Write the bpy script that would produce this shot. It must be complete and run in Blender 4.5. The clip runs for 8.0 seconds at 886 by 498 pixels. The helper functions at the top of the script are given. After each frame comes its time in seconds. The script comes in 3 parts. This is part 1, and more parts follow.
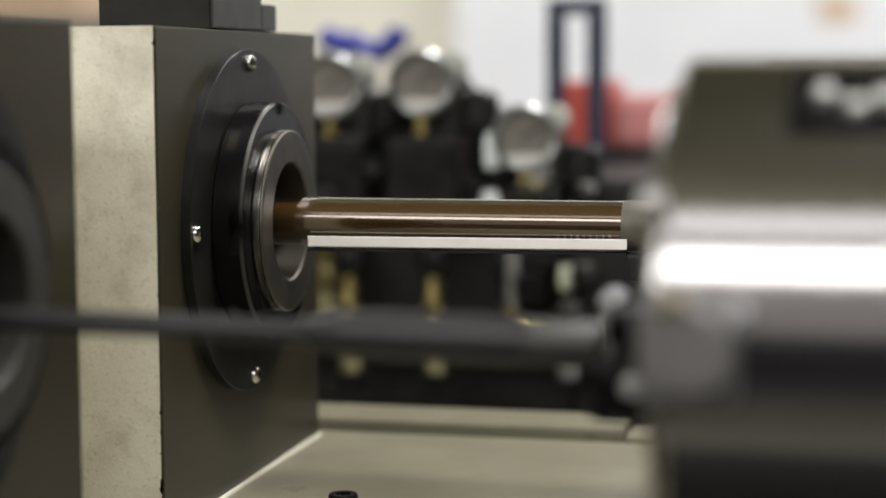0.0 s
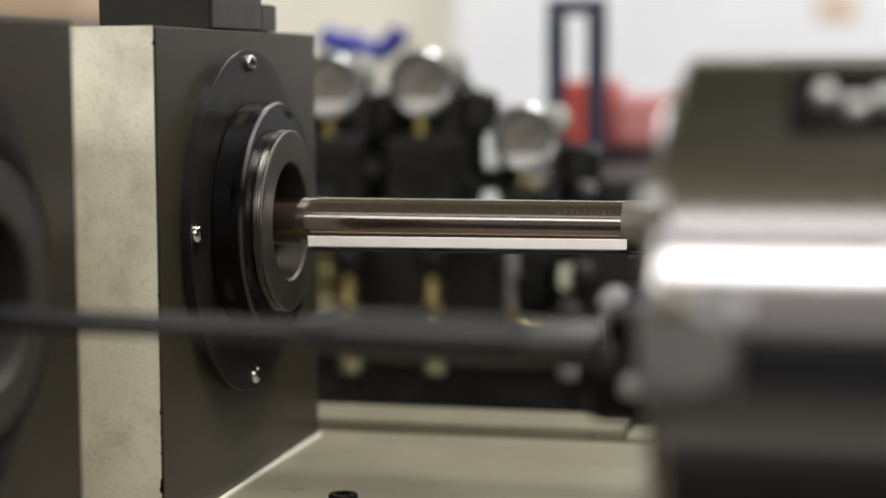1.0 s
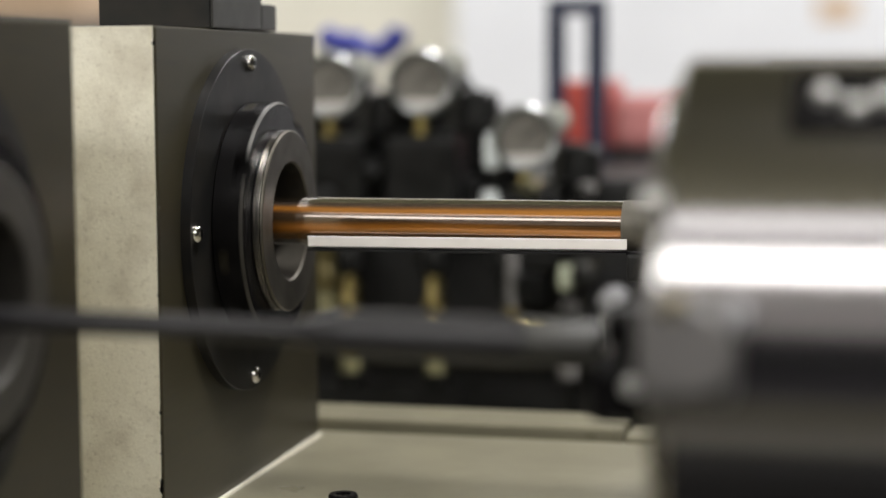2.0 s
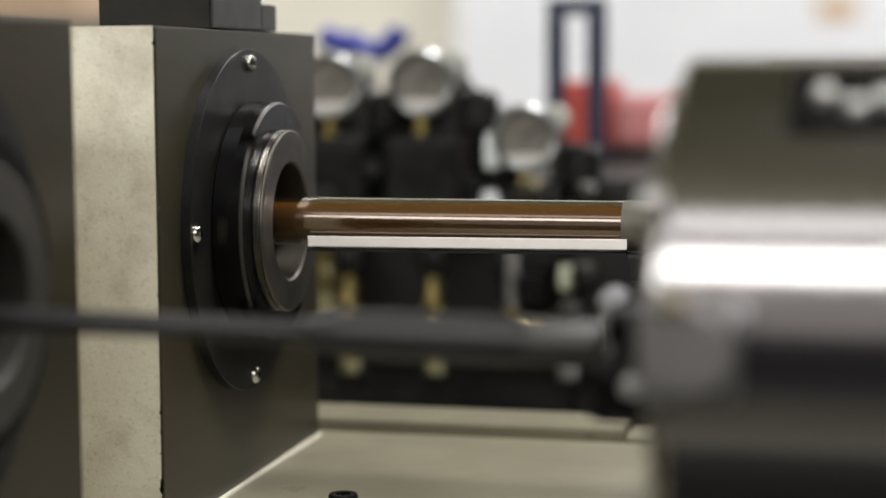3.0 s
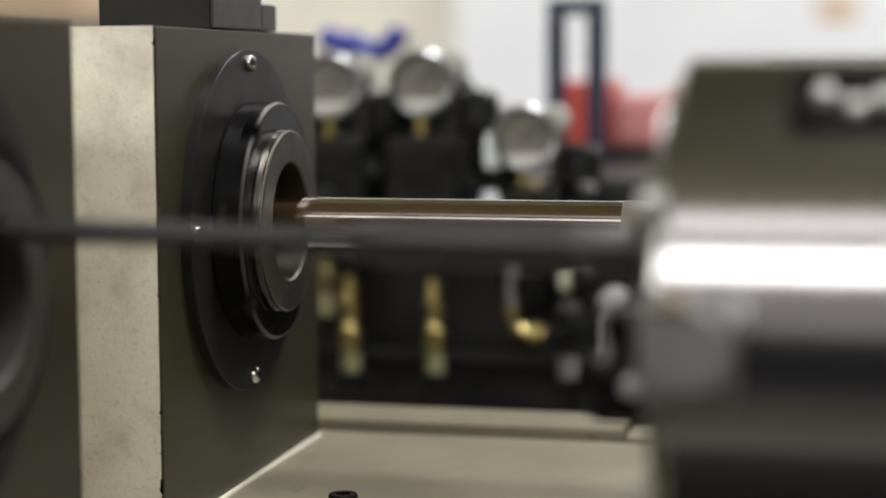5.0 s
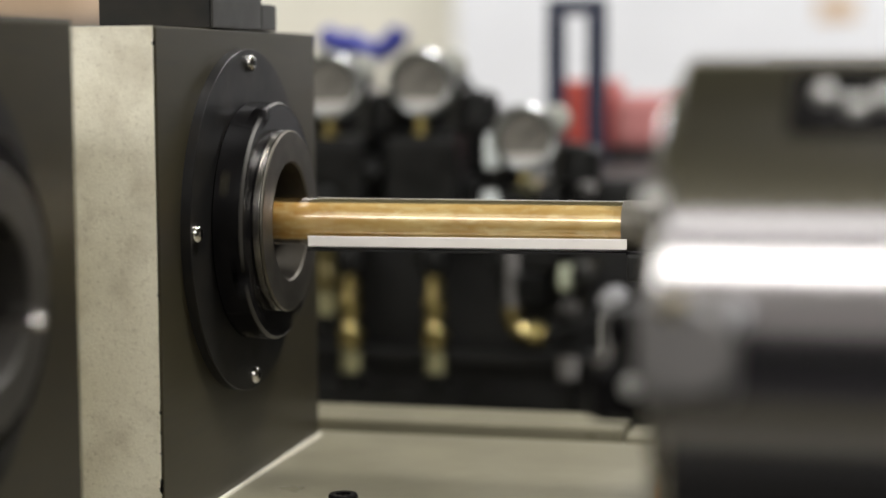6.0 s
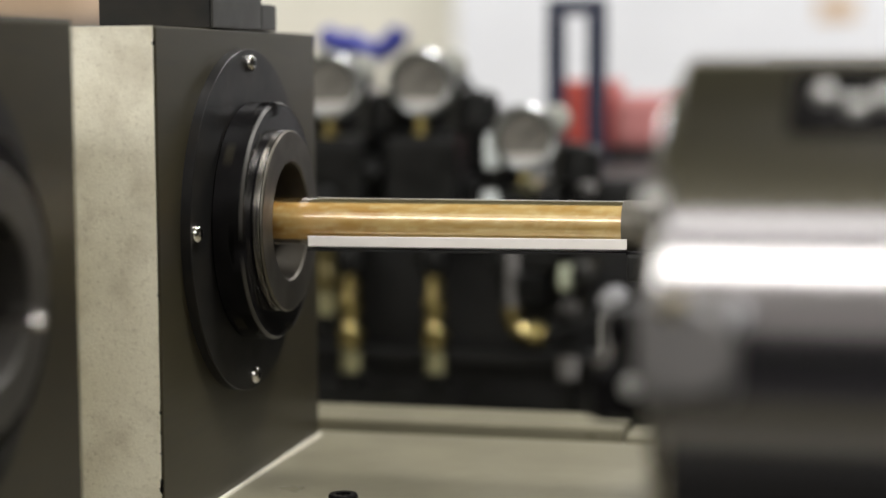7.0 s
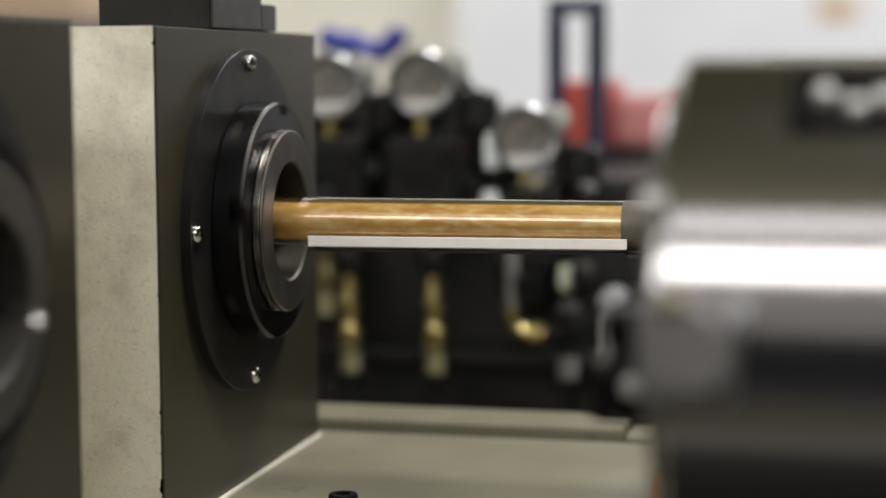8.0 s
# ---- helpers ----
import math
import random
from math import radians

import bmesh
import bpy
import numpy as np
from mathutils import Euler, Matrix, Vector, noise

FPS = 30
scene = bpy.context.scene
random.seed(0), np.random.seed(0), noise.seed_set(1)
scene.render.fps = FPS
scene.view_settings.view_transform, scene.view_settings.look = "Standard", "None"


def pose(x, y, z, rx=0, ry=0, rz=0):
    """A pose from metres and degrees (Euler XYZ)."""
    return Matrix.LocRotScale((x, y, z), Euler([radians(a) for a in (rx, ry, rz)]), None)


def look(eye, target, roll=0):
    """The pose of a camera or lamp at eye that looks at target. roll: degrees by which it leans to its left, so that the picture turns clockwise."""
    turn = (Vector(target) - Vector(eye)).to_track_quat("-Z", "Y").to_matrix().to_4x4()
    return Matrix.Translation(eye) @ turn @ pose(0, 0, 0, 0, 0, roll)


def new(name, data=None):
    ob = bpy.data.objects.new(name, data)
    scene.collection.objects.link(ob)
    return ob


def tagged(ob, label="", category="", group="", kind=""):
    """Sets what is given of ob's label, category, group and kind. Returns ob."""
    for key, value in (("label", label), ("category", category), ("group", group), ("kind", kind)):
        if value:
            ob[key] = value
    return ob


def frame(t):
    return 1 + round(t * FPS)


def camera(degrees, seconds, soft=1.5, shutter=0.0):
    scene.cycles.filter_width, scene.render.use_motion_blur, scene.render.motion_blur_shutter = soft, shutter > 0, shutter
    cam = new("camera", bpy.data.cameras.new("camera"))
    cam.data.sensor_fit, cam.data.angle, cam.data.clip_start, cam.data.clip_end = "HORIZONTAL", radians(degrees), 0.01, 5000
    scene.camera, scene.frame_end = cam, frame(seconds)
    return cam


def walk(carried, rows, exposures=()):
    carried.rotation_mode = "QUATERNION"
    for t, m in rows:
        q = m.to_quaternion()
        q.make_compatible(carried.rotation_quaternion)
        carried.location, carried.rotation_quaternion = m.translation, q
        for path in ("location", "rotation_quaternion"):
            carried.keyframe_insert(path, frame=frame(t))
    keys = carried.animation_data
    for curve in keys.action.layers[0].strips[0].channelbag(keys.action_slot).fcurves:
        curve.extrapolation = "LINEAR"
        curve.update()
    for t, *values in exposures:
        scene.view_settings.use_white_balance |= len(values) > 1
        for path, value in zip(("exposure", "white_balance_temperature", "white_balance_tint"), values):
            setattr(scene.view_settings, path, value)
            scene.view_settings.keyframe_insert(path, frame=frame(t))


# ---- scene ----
cam = camera(26.87, 8.0, shutter=0.2)
EYE = Vector((0.3683, -1.0277, 1.1887))
AIM = EYE + Vector((-0.22737, 0.96889, -0.09771))
walk(cam, [(0.0, look(EYE, AIM, -0.2755)), (8.0, look(EYE, AIM, -0.2755))], exposures=[(0.0, -0.05), (7.93, -0.06), (8.0, -0.22)])
# a fast portrait lens, focused on the flange
cam.data.dof.use_dof = True
cam.data.dof.focus_distance = 1.015
cam.data.dof.aperture_fstop = 3.3

# ---- light ----
world = bpy.data.worlds.new("hall_air")
scene.world = world
world.use_nodes = True
world.node_tree.nodes["Background"].inputs[0].default_value = (0.75, 0.85, 1.0, 1)
world.node_tree.nodes["Background"].inputs[1].default_value = 0.4


def area_lamp(name, m, sx, sy, power, color):
    d = bpy.data.lights.new(name, "AREA")
    d.shape, d.size, d.size_y, d.energy, d.color = "RECTANGLE", sx, sy, power, color
    ob = new(name, d)
    ob.matrix_basis = m
    return ob


# daylight in the window strip behind the camera
area_lamp("window_daylight", pose(-0.9, -4.42, 3.46, 90, 0, 0), 7.0, 0.96, 182, (1.0, 0.98, 0.95))
# dull skylight in the roof behind the camera
area_lamp("skylight_daylight", pose(0.4, -3.7, 4.58), 7.0, 1.2, 23, (1.0, 0.95, 0.95))
# unseen luminaires under the roof; the third is added to brighten the bed
LUMINAIRES = [(-2.9, 3.6, 0), (1.6, 3.6, 0), (1.15, -0.05, 90)]
LAMP_POWER = [145, 138, 135]
for (lx, ly, lz), lp in zip(LUMINAIRES, LAMP_POWER):
    area_lamp("unseen_luminaire_light", pose(lx, ly, 4.02, 0, 0, lz), 1.2, 0.30, lp, (1.0, 0.985, 0.985))

# ---- materials ----


def mat(name, color, rough=0.5, metal=0.0, color2=None, scale=40.0, detail=6.0, bump=0.0, bump_scale=200.0,
        rough_var=0.0, stretch=(1, 1, 1), lo=0.35, hi=0.65, spec=0.5, coat=0.0, speck=None, speck_scale=420.0):
    m = bpy.data.materials.new(name)
    m.use_nodes = True
    nt = m.node_tree
    b = nt.nodes["Principled BSDF"]
    b.inputs["Base Color"].default_value = (*color, 1)
    b.inputs["Roughness"].default_value = rough
    b.inputs["Metallic"].default_value = metal
    b.inputs["Specular IOR Level"].default_value = spec
    b.inputs["Coat Weight"].default_value = coat
    b.inputs["Coat Roughness"].default_value = 0.1
    tc = nt.nodes.new("ShaderNodeTexCoord")
    mp = nt.nodes.new("ShaderNodeMapping")
    mp.inputs["Scale"].default_value = stretch
    nt.links.new(tc.outputs["Object"], mp.inputs["Vector"])
    if color2 or rough_var:
        n = nt.nodes.new("ShaderNodeTexNoise")
        n.inputs["Scale"].default_value = scale
        n.inputs["Detail"].default_value = detail
        nt.links.new(mp.outputs[0], n.inputs["Vector"])
        if color2:
            r = nt.nodes.new("ShaderNodeValToRGB")
            r.color_ramp.elements[0].position, r.color_ramp.elements[1].position = lo, hi
            r.color_ramp.elements[0].color = (*color, 1)
            r.color_ramp.elements[1].color = (*color2, 1)
            nt.links.new(n.outputs["Fac"], r.inputs[0])
            out = r.outputs[0]
            if speck:
                for sc, lo2, hi2, amount in ((speck_scale, 0.56, 0.74, 0.40), (speck_scale * 2.2, 0.50, 0.70, 0.22), (speck_scale * 0.12, 0.46, 0.72, 0.42)):
                    n3 = nt.nodes.new("ShaderNodeTexNoise")
                    n3.inputs["Scale"].default_value, n3.inputs["Detail"].default_value = sc, 5
                    nt.links.new(mp.outputs[0], n3.inputs["Vector"])
                    q3 = nt.nodes.new("ShaderNodeMapRange")
                    q3.inputs["From Min"].default_value, q3.inputs["From Max"].default_value = lo2, hi2
                    q3.inputs["To Max"].default_value = amount
                    nt.links.new(n3.outputs["Fac"], q3.inputs["Value"])
                    mx = nt.nodes.new("ShaderNodeMix")
                    mx.data_type = "RGBA"
                    mx.inputs["B"].default_value = (*speck, 1)
                    nt.links.new(q3.outputs[0], mx.inputs["Factor"])
                    nt.links.new(out, mx.inputs["A"])
                    out = mx.outputs["Result"]
            nt.links.new(out, b.inputs["Base Color"])
        if rough_var:
            q = nt.nodes.new("ShaderNodeMapRange")
            q.inputs["To Min"].default_value = max(0.02, rough - rough_var)
            q.inputs["To Max"].default_value = rough + rough_var
            nt.links.new(n.outputs["Fac"], q.inputs["Value"])
            nt.links.new(q.outputs[0], b.inputs["Roughness"])
    if bump:
        n2 = nt.nodes.new("ShaderNodeTexNoise")
        n2.inputs["Scale"].default_value = bump_scale
        n2.inputs["Detail"].default_value = 4
        nt.links.new(mp.outputs[0], n2.inputs["Vector"])
        bp = nt.nodes.new("ShaderNodeBump")
        bp.inputs["Strength"].default_value = bump
        bp.inputs["Distance"].default_value = 0.001
        nt.links.new(n2.outputs["Fac"], bp.inputs["Height"])
        nt.links.new(bp.outputs[0], b.inputs["Normal"])
    return m


def glow(name, color, strength):
    m = bpy.data.materials.new(name)
    m.use_nodes = True
    b = m.node_tree.nodes["Principled BSDF"]
    b.inputs["Base Color"].default_value = (*color, 1)
    b.inputs["Emission Color"].default_value = (*color, 1)
    b.inputs["Emission Strength"].default_value = strength
    return m


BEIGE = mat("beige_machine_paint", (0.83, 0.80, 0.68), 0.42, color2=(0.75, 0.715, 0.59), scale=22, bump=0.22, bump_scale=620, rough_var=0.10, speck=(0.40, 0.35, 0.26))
# darker copy of the beige: the bed's dim light is put into its colour
SHADED_BEIGE = mat("shaded_beige_bed_paint", (0.200, 0.185, 0.128), 0.32, color2=(0.165, 0.152, 0.104), scale=14, bump=0.08, bump_scale=300, rough_var=0.10)
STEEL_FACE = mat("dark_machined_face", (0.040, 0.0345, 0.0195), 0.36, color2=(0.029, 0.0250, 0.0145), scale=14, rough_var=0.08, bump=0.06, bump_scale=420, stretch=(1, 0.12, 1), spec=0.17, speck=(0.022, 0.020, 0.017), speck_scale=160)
BLACK_OXIDE = mat("black_oxide_steel", (0.0046, 0.0043, 0.0044), 0.25, color2=(0.0084, 0.0079, 0.0080), scale=60, rough_var=0.08, bump=0.03, bump_scale=500, spec=0.07)
FLANGE_BLACK = mat("matt_black_flange", (0.0155, 0.0142, 0.0122), 0.40, color2=(0.009, 0.009, 0.009), scale=50, rough_var=0.06, spec=0.18)
RING_STEEL = mat("turned_steel", (0.142, 0.130, 0.108), 0.47, 1.0, color2=(0.105, 0.096, 0.080), scale=90, rough_var=0.06)
CHROME = mat("bright_steel", (0.62, 0.60, 0.57), 0.16, 1.0, rough_var=0.05, scale=200)
GROUND_STEEL = mat("ground_steel", (0.43, 0.41, 0.41), 0.13, 1.0, color2=(0.37, 0.355, 0.355), scale=14, rough_var=0.03, stretch=(0.2, 3, 3))
END_STEEL = mat("satin_end_steel", (0.50, 0.49, 0.48), 0.26, 1.0, color2=(0.44, 0.43, 0.42), scale=50, rough_var=0.05)
WORN_STEEL = mat("worn_thread_steel", (0.60, 0.58, 0.55), 0.25, 1.0, color2=(0.25, 0.24, 0.22), scale=160, rough_var=0.08)
DULL_STEEL = mat("dull_dark_sleeve", (0.055, 0.051, 0.044), 0.42, 0.4, color2=(0.044, 0.041, 0.036), scale=60, rough_var=0.06)
GAUGE_RIM = mat("dulled_gauge_rim", (0.32, 0.335, 0.33), 0.33, 1.0, rough_var=0.05, scale=200)
STRIP_WHITE = mat("pale_shine_strip", (0.93, 0.89, 0.85), 0.35, color2=(0.89, 0.85, 0.81), scale=60, rough_var=0.08)
STAMP = mat("dull_stamped_marks", (0.33, 0.31, 0.28), 0.22, 1.0, rough_var=0.05, scale=300)
BRIGHT_STAMP = mat("bright_stamped_marks", (0.48, 0.46, 0.42), 0.38, 1.0, rough_var=0.05, scale=300)
COLLET = mat("dull_collet_steel", (0.155, 0.142, 0.118), 0.58, 0.4, color2=(0.125, 0.115, 0.095), scale=70, rough_var=0.06)
BAR_STEEL = mat("dark_rolled_bar", (0.013, 0.012, 0.013), 0.40, 0.1, color2=(0.020, 0.019, 0.020), scale=50, rough_var=0.08, stretch=(0.3, 1, 1))
SATIN_ALU = mat("satin_aluminium", (0.74, 0.73, 0.70), 0.34, 0.7, color2=(0.66, 0.65, 0.62), scale=50, rough_var=0.06)
GREY_STEEL = mat("dark_grey_steel", (0.038, 0.037, 0.031), 0.45, color2=(0.031, 0.030, 0.026), scale=60, rough_var=0.06)
BLACK_PLASTIC = mat("black_plastic", (0.0058, 0.0058, 0.0055), 0.36, color2=(0.015, 0.015, 0.0143), scale=28, rough_var=0.10, spec=0.12)
BLACK_PAINT = mat("black_cabinet_paint", (0.012, 0.012, 0.0120), 0.44, color2=(0.021, 0.021, 0.0205), scale=12, rough_var=0.1, spec=0.18)
BRASS = mat("brass", (0.52, 0.43, 0.20), 0.26, 1.0, color2=(0.38, 0.31, 0.13), scale=120, rough_var=0.08)
PALE_DISC = mat("pale_highlight_disc", (0.36, 0.36, 0.32), 0.4, color2=(0.31, 0.31, 0.27), scale=60, rough_var=0.06)
TAP_GREY = mat("pale_tap_metal", (0.36, 0.36, 0.37), 0.4, 0.3, color2=(0.31, 0.31, 0.32), scale=60, rough_var=0.06)
CUP_GREEN = mat("pale_green_oil", (0.42, 0.45, 0.33), 0.35, color2=(0.36, 0.38, 0.27), scale=40)
DARK_BRASS = mat("dark_brass", (0.13, 0.105, 0.04), 0.45, 0.6, color2=(0.09, 0.075, 0.03), scale=120, rough_var=0.08)
GREY_PAINT = mat("grey_enamel", (0.17, 0.16, 0.155), 0.5, color2=(0.14, 0.135, 0.13), scale=40, rough_var=0.08)
GAUGE_FACE = mat("gauge_dial", (0.108, 0.099, 0.080), 0.4, color2=(0.092, 0.084, 0.068), scale=60)
GAUGE_WHITE = mat("gauge_reflection_white", (0.42, 0.40, 0.37), 0.5, color2=(0.38, 0.36, 0.33), scale=60)
WHITE_PLASTIC = mat("white_plastic", (0.75, 0.80, 0.80), 0.3, color2=(0.70, 0.75, 0.75), scale=60)
WHITE_WALL = mat("white_wall_panel", (0.78, 0.79, 0.82), 0.6, color2=(0.73, 0.74, 0.77), scale=3, bump=0.05)
CREAM_WALL = mat("cream_wall_paint", (0.86, 0.83, 0.72), 0.6, color2=(0.80, 0.77, 0.66), scale=3, bump=0.05)
PALE_WALL = mat("pale_wall_paint", (0.76, 0.735, 0.745), 0.6, color2=(0.70, 0.675, 0.685), scale=3, bump=0.05)
OLIVE_WALL = mat("olive_hall_wall", (0.045, 0.043, 0.034), 0.7, color2=(0.037, 0.035, 0.028), scale=2, bump=0.05)
ROOF_DARK = mat("dark_roof_sheeting", (0.30, 0.29, 0.19), 0.7, color2=(0.25, 0.24, 0.155), scale=4)
WALKWAY = mat("dark_blue_grey_rubber", (0.040, 0.040, 0.046), 0.6, color2=(0.032, 0.032, 0.037), scale=6, rough_var=0.08)
FLOOR_MAT = mat("grey_floor_paint", (0.075, 0.072, 0.050), 0.40, color2=(0.060, 0.057, 0.040), scale=4, rough_var=0.12)
NAVY = mat("navy_enamel", (0.012, 0.018, 0.045), 0.4, color2=(0.009, 0.014, 0.036), scale=30)
BLUE = mat("blue_plastic", (0.035, 0.045, 0.30), 0.4, color2=(0.03, 0.04, 0.25), scale=30)
RED = mat("red_enamel", (0.50, 0.075, 0.05), 0.45, color2=(0.42, 0.06, 0.045), scale=20)
PINK_RED = mat("faded_red_sheet", (0.52, 0.20, 0.19), 0.55, color2=(0.45, 0.17, 0.16), scale=20)
ORANGE = mat("orange_plastic", (0.62, 0.21, 0.02), 0.42, color2=(0.54, 0.17, 0.018), scale=60, rough_var=0.06)
CARTON = mat("brown_carton", (0.62, 0.46, 0.32), 0.8, color2=(0.55, 0.40, 0.27), scale=20)
LAMP_GLOW = glow("lamp_diffuser", (1.0, 0.96, 0.88), 6.0)


def tube_material():
    """Ground steel tube: heat-tint bands run along it, round one flank brown and orange; a warm reflection is painted
    straw-gold on its rear length.
    """
    m = bpy.data.materials.new("heat_tinted_gold_reflection_tube")
    m.use_nodes = True
    nt = m.node_tree
    b = nt.nodes["Principled BSDF"]
    L = nt.links.new
    tc = nt.nodes.new("ShaderNodeTexCoord")
    sep = nt.nodes.new("ShaderNodeSeparateXYZ")
    L(tc.outputs["Object"], sep.inputs[0])
    ang = nt.nodes.new("ShaderNodeMath")
    ang.operation = "ARCTAN2"
    L(sep.outputs["Z"], ang.inputs[0])
    L(sep.outputs["Y"], ang.inputs[1])
    turn = nt.nodes.new("ShaderNodeMapRange")
    turn.inputs["From Min"].default_value, turn.inputs["From Max"].default_value = -math.pi, math.pi
    turn.inputs["To Min"].default_value, turn.inputs["To Max"].default_value = -0.04, 0.96
    L(ang.outputs[0], turn.inputs["Value"])
    mp = nt.nodes.new("ShaderNodeMapping")
    mp.inputs["Scale"].default_value = (6, 130, 130)
    L(tc.outputs["Object"], mp.inputs["Vector"])
    n = nt.nodes.new("ShaderNodeTexNoise")
    n.inputs["Scale"].default_value, n.inputs["Detail"].default_value = 1.0, 6
    L(mp.outputs[0], n.inputs["Vector"])
    wob = nt.nodes.new("ShaderNodeMath")
    wob.operation = "MULTIPLY_ADD"
    wob.inputs[1].default_value = 0.08
    L(n.outputs["Fac"], wob.inputs[0])
    L(turn.outputs[0], wob.inputs[2])
    ramp = nt.nodes.new("ShaderNodeValToRGB")
    e = ramp.color_ramp.elements
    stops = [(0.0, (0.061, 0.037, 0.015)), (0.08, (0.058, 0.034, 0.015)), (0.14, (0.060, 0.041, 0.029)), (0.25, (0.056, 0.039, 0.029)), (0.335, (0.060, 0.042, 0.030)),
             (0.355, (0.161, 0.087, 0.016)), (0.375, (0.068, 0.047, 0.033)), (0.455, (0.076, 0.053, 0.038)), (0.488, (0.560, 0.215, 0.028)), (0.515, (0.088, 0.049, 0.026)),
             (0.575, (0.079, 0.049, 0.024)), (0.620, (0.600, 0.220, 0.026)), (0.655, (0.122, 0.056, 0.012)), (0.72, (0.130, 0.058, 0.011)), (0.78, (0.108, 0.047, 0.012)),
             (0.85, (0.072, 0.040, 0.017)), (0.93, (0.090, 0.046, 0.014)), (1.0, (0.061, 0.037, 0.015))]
    e[0].position, e[0].color = stops[0][0], (*stops[0][1], 1)
    e[1].position, e[1].color = stops[-1][0], (*stops[-1][1], 1)
    for p, c in stops[1:-1]:
        k = e.new(p)
        k.color = (*c, 1)
    L(wob.outputs[0], ramp.inputs[0])
    # the rear length: a warm reflection painted on in straw-gold and amber
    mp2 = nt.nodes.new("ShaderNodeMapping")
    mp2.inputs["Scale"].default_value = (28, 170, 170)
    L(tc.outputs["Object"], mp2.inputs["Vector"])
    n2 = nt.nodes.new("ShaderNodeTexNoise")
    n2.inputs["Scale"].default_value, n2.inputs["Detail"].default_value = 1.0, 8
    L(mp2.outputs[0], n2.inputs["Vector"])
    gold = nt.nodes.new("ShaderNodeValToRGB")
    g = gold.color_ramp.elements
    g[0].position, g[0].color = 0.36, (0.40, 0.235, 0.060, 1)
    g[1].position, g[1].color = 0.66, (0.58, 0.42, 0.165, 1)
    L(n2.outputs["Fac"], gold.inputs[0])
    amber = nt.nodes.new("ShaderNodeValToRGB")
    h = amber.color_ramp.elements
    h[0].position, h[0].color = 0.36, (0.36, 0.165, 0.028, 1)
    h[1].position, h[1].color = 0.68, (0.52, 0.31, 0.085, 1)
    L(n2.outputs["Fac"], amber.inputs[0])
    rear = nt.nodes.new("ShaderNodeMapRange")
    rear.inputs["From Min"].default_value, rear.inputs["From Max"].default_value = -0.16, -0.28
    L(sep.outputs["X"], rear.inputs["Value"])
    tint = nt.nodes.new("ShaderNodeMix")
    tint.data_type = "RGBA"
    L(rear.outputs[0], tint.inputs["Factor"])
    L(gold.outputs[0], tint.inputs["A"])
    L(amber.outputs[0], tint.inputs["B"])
    mp3 = nt.nodes.new("ShaderNodeMapping")
    mp3.inputs["Scale"].default_value = (110, 620, 620)
    L(tc.outputs["Object"], mp3.inputs["Vector"])
    n3 = nt.nodes.new("ShaderNodeTexNoise")
    n3.inputs["Scale"].default_value, n3.inputs["Detail"].default_value = 1.0, 5
    L(mp3.outputs[0], n3.inputs["Vector"])
    flake = nt.nodes.new("ShaderNodeMapRange")
    flake.inputs["From Min"].default_value, flake.inputs["From Max"].default_value = 0.54, 0.60
    flake.inputs["To Max"].default_value = 0.55
    L(n3.outputs["Fac"], flake.inputs["Value"])
    flaked = nt.nodes.new("ShaderNodeMix")
    flaked.data_type = "RGBA"
    flaked.inputs["B"].default_value = (0.66, 0.53, 0.26, 1)
    L(flake.outputs[0], flaked.inputs["Factor"])
    L(tint.outputs["Result"], flaked.inputs["A"])
    edge = nt.nodes.new("ShaderNodeMath")
    edge.operation = "MULTIPLY_ADD"
    edge.inputs[1].default_value = 0.03
    L(n.outputs["Fac"], edge.inputs[0])
    L(sep.outputs["X"], edge.inputs[2])
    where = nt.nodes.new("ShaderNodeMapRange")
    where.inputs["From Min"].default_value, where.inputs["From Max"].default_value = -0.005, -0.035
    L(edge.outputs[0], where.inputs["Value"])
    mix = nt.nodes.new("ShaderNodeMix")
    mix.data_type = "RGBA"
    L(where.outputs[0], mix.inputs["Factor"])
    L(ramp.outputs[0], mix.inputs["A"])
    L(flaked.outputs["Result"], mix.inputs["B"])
    L(mix.outputs["Result"], b.inputs["Base Color"])
    # edge sheen put in by view angle: bright steel gloss covers the tint
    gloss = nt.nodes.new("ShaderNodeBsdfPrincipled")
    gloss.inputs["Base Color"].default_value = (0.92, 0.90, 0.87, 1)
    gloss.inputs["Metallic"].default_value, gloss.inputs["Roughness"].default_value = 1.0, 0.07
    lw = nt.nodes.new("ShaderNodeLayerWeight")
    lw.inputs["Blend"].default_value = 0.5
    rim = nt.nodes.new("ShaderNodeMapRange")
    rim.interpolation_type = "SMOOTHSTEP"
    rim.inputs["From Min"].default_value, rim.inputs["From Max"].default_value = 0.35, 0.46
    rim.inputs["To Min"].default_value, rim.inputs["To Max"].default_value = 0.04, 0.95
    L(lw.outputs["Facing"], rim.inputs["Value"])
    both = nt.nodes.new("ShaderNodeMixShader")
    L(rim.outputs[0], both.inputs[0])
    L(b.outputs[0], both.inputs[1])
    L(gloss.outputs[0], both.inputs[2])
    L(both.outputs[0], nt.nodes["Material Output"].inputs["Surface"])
    for name, lo, hi in (("Roughness", 0.13, 0.30), ("Metallic", 0.45, 0.20)):
        q = nt.nodes.new("ShaderNodeMapRange")
        q.inputs["To Min"].default_value, q.inputs["To Max"].default_value = lo, hi
        L(where.outputs[0], q.inputs["Value"])
        L(q.outputs[0], b.inputs[name])
    b.inputs["Coat Weight"].default_value, b.inputs["Coat Roughness"].default_value, b.inputs["Coat IOR"].default_value = 0.7, 0.06, 1.6
    bp = nt.nodes.new("ShaderNodeBump")
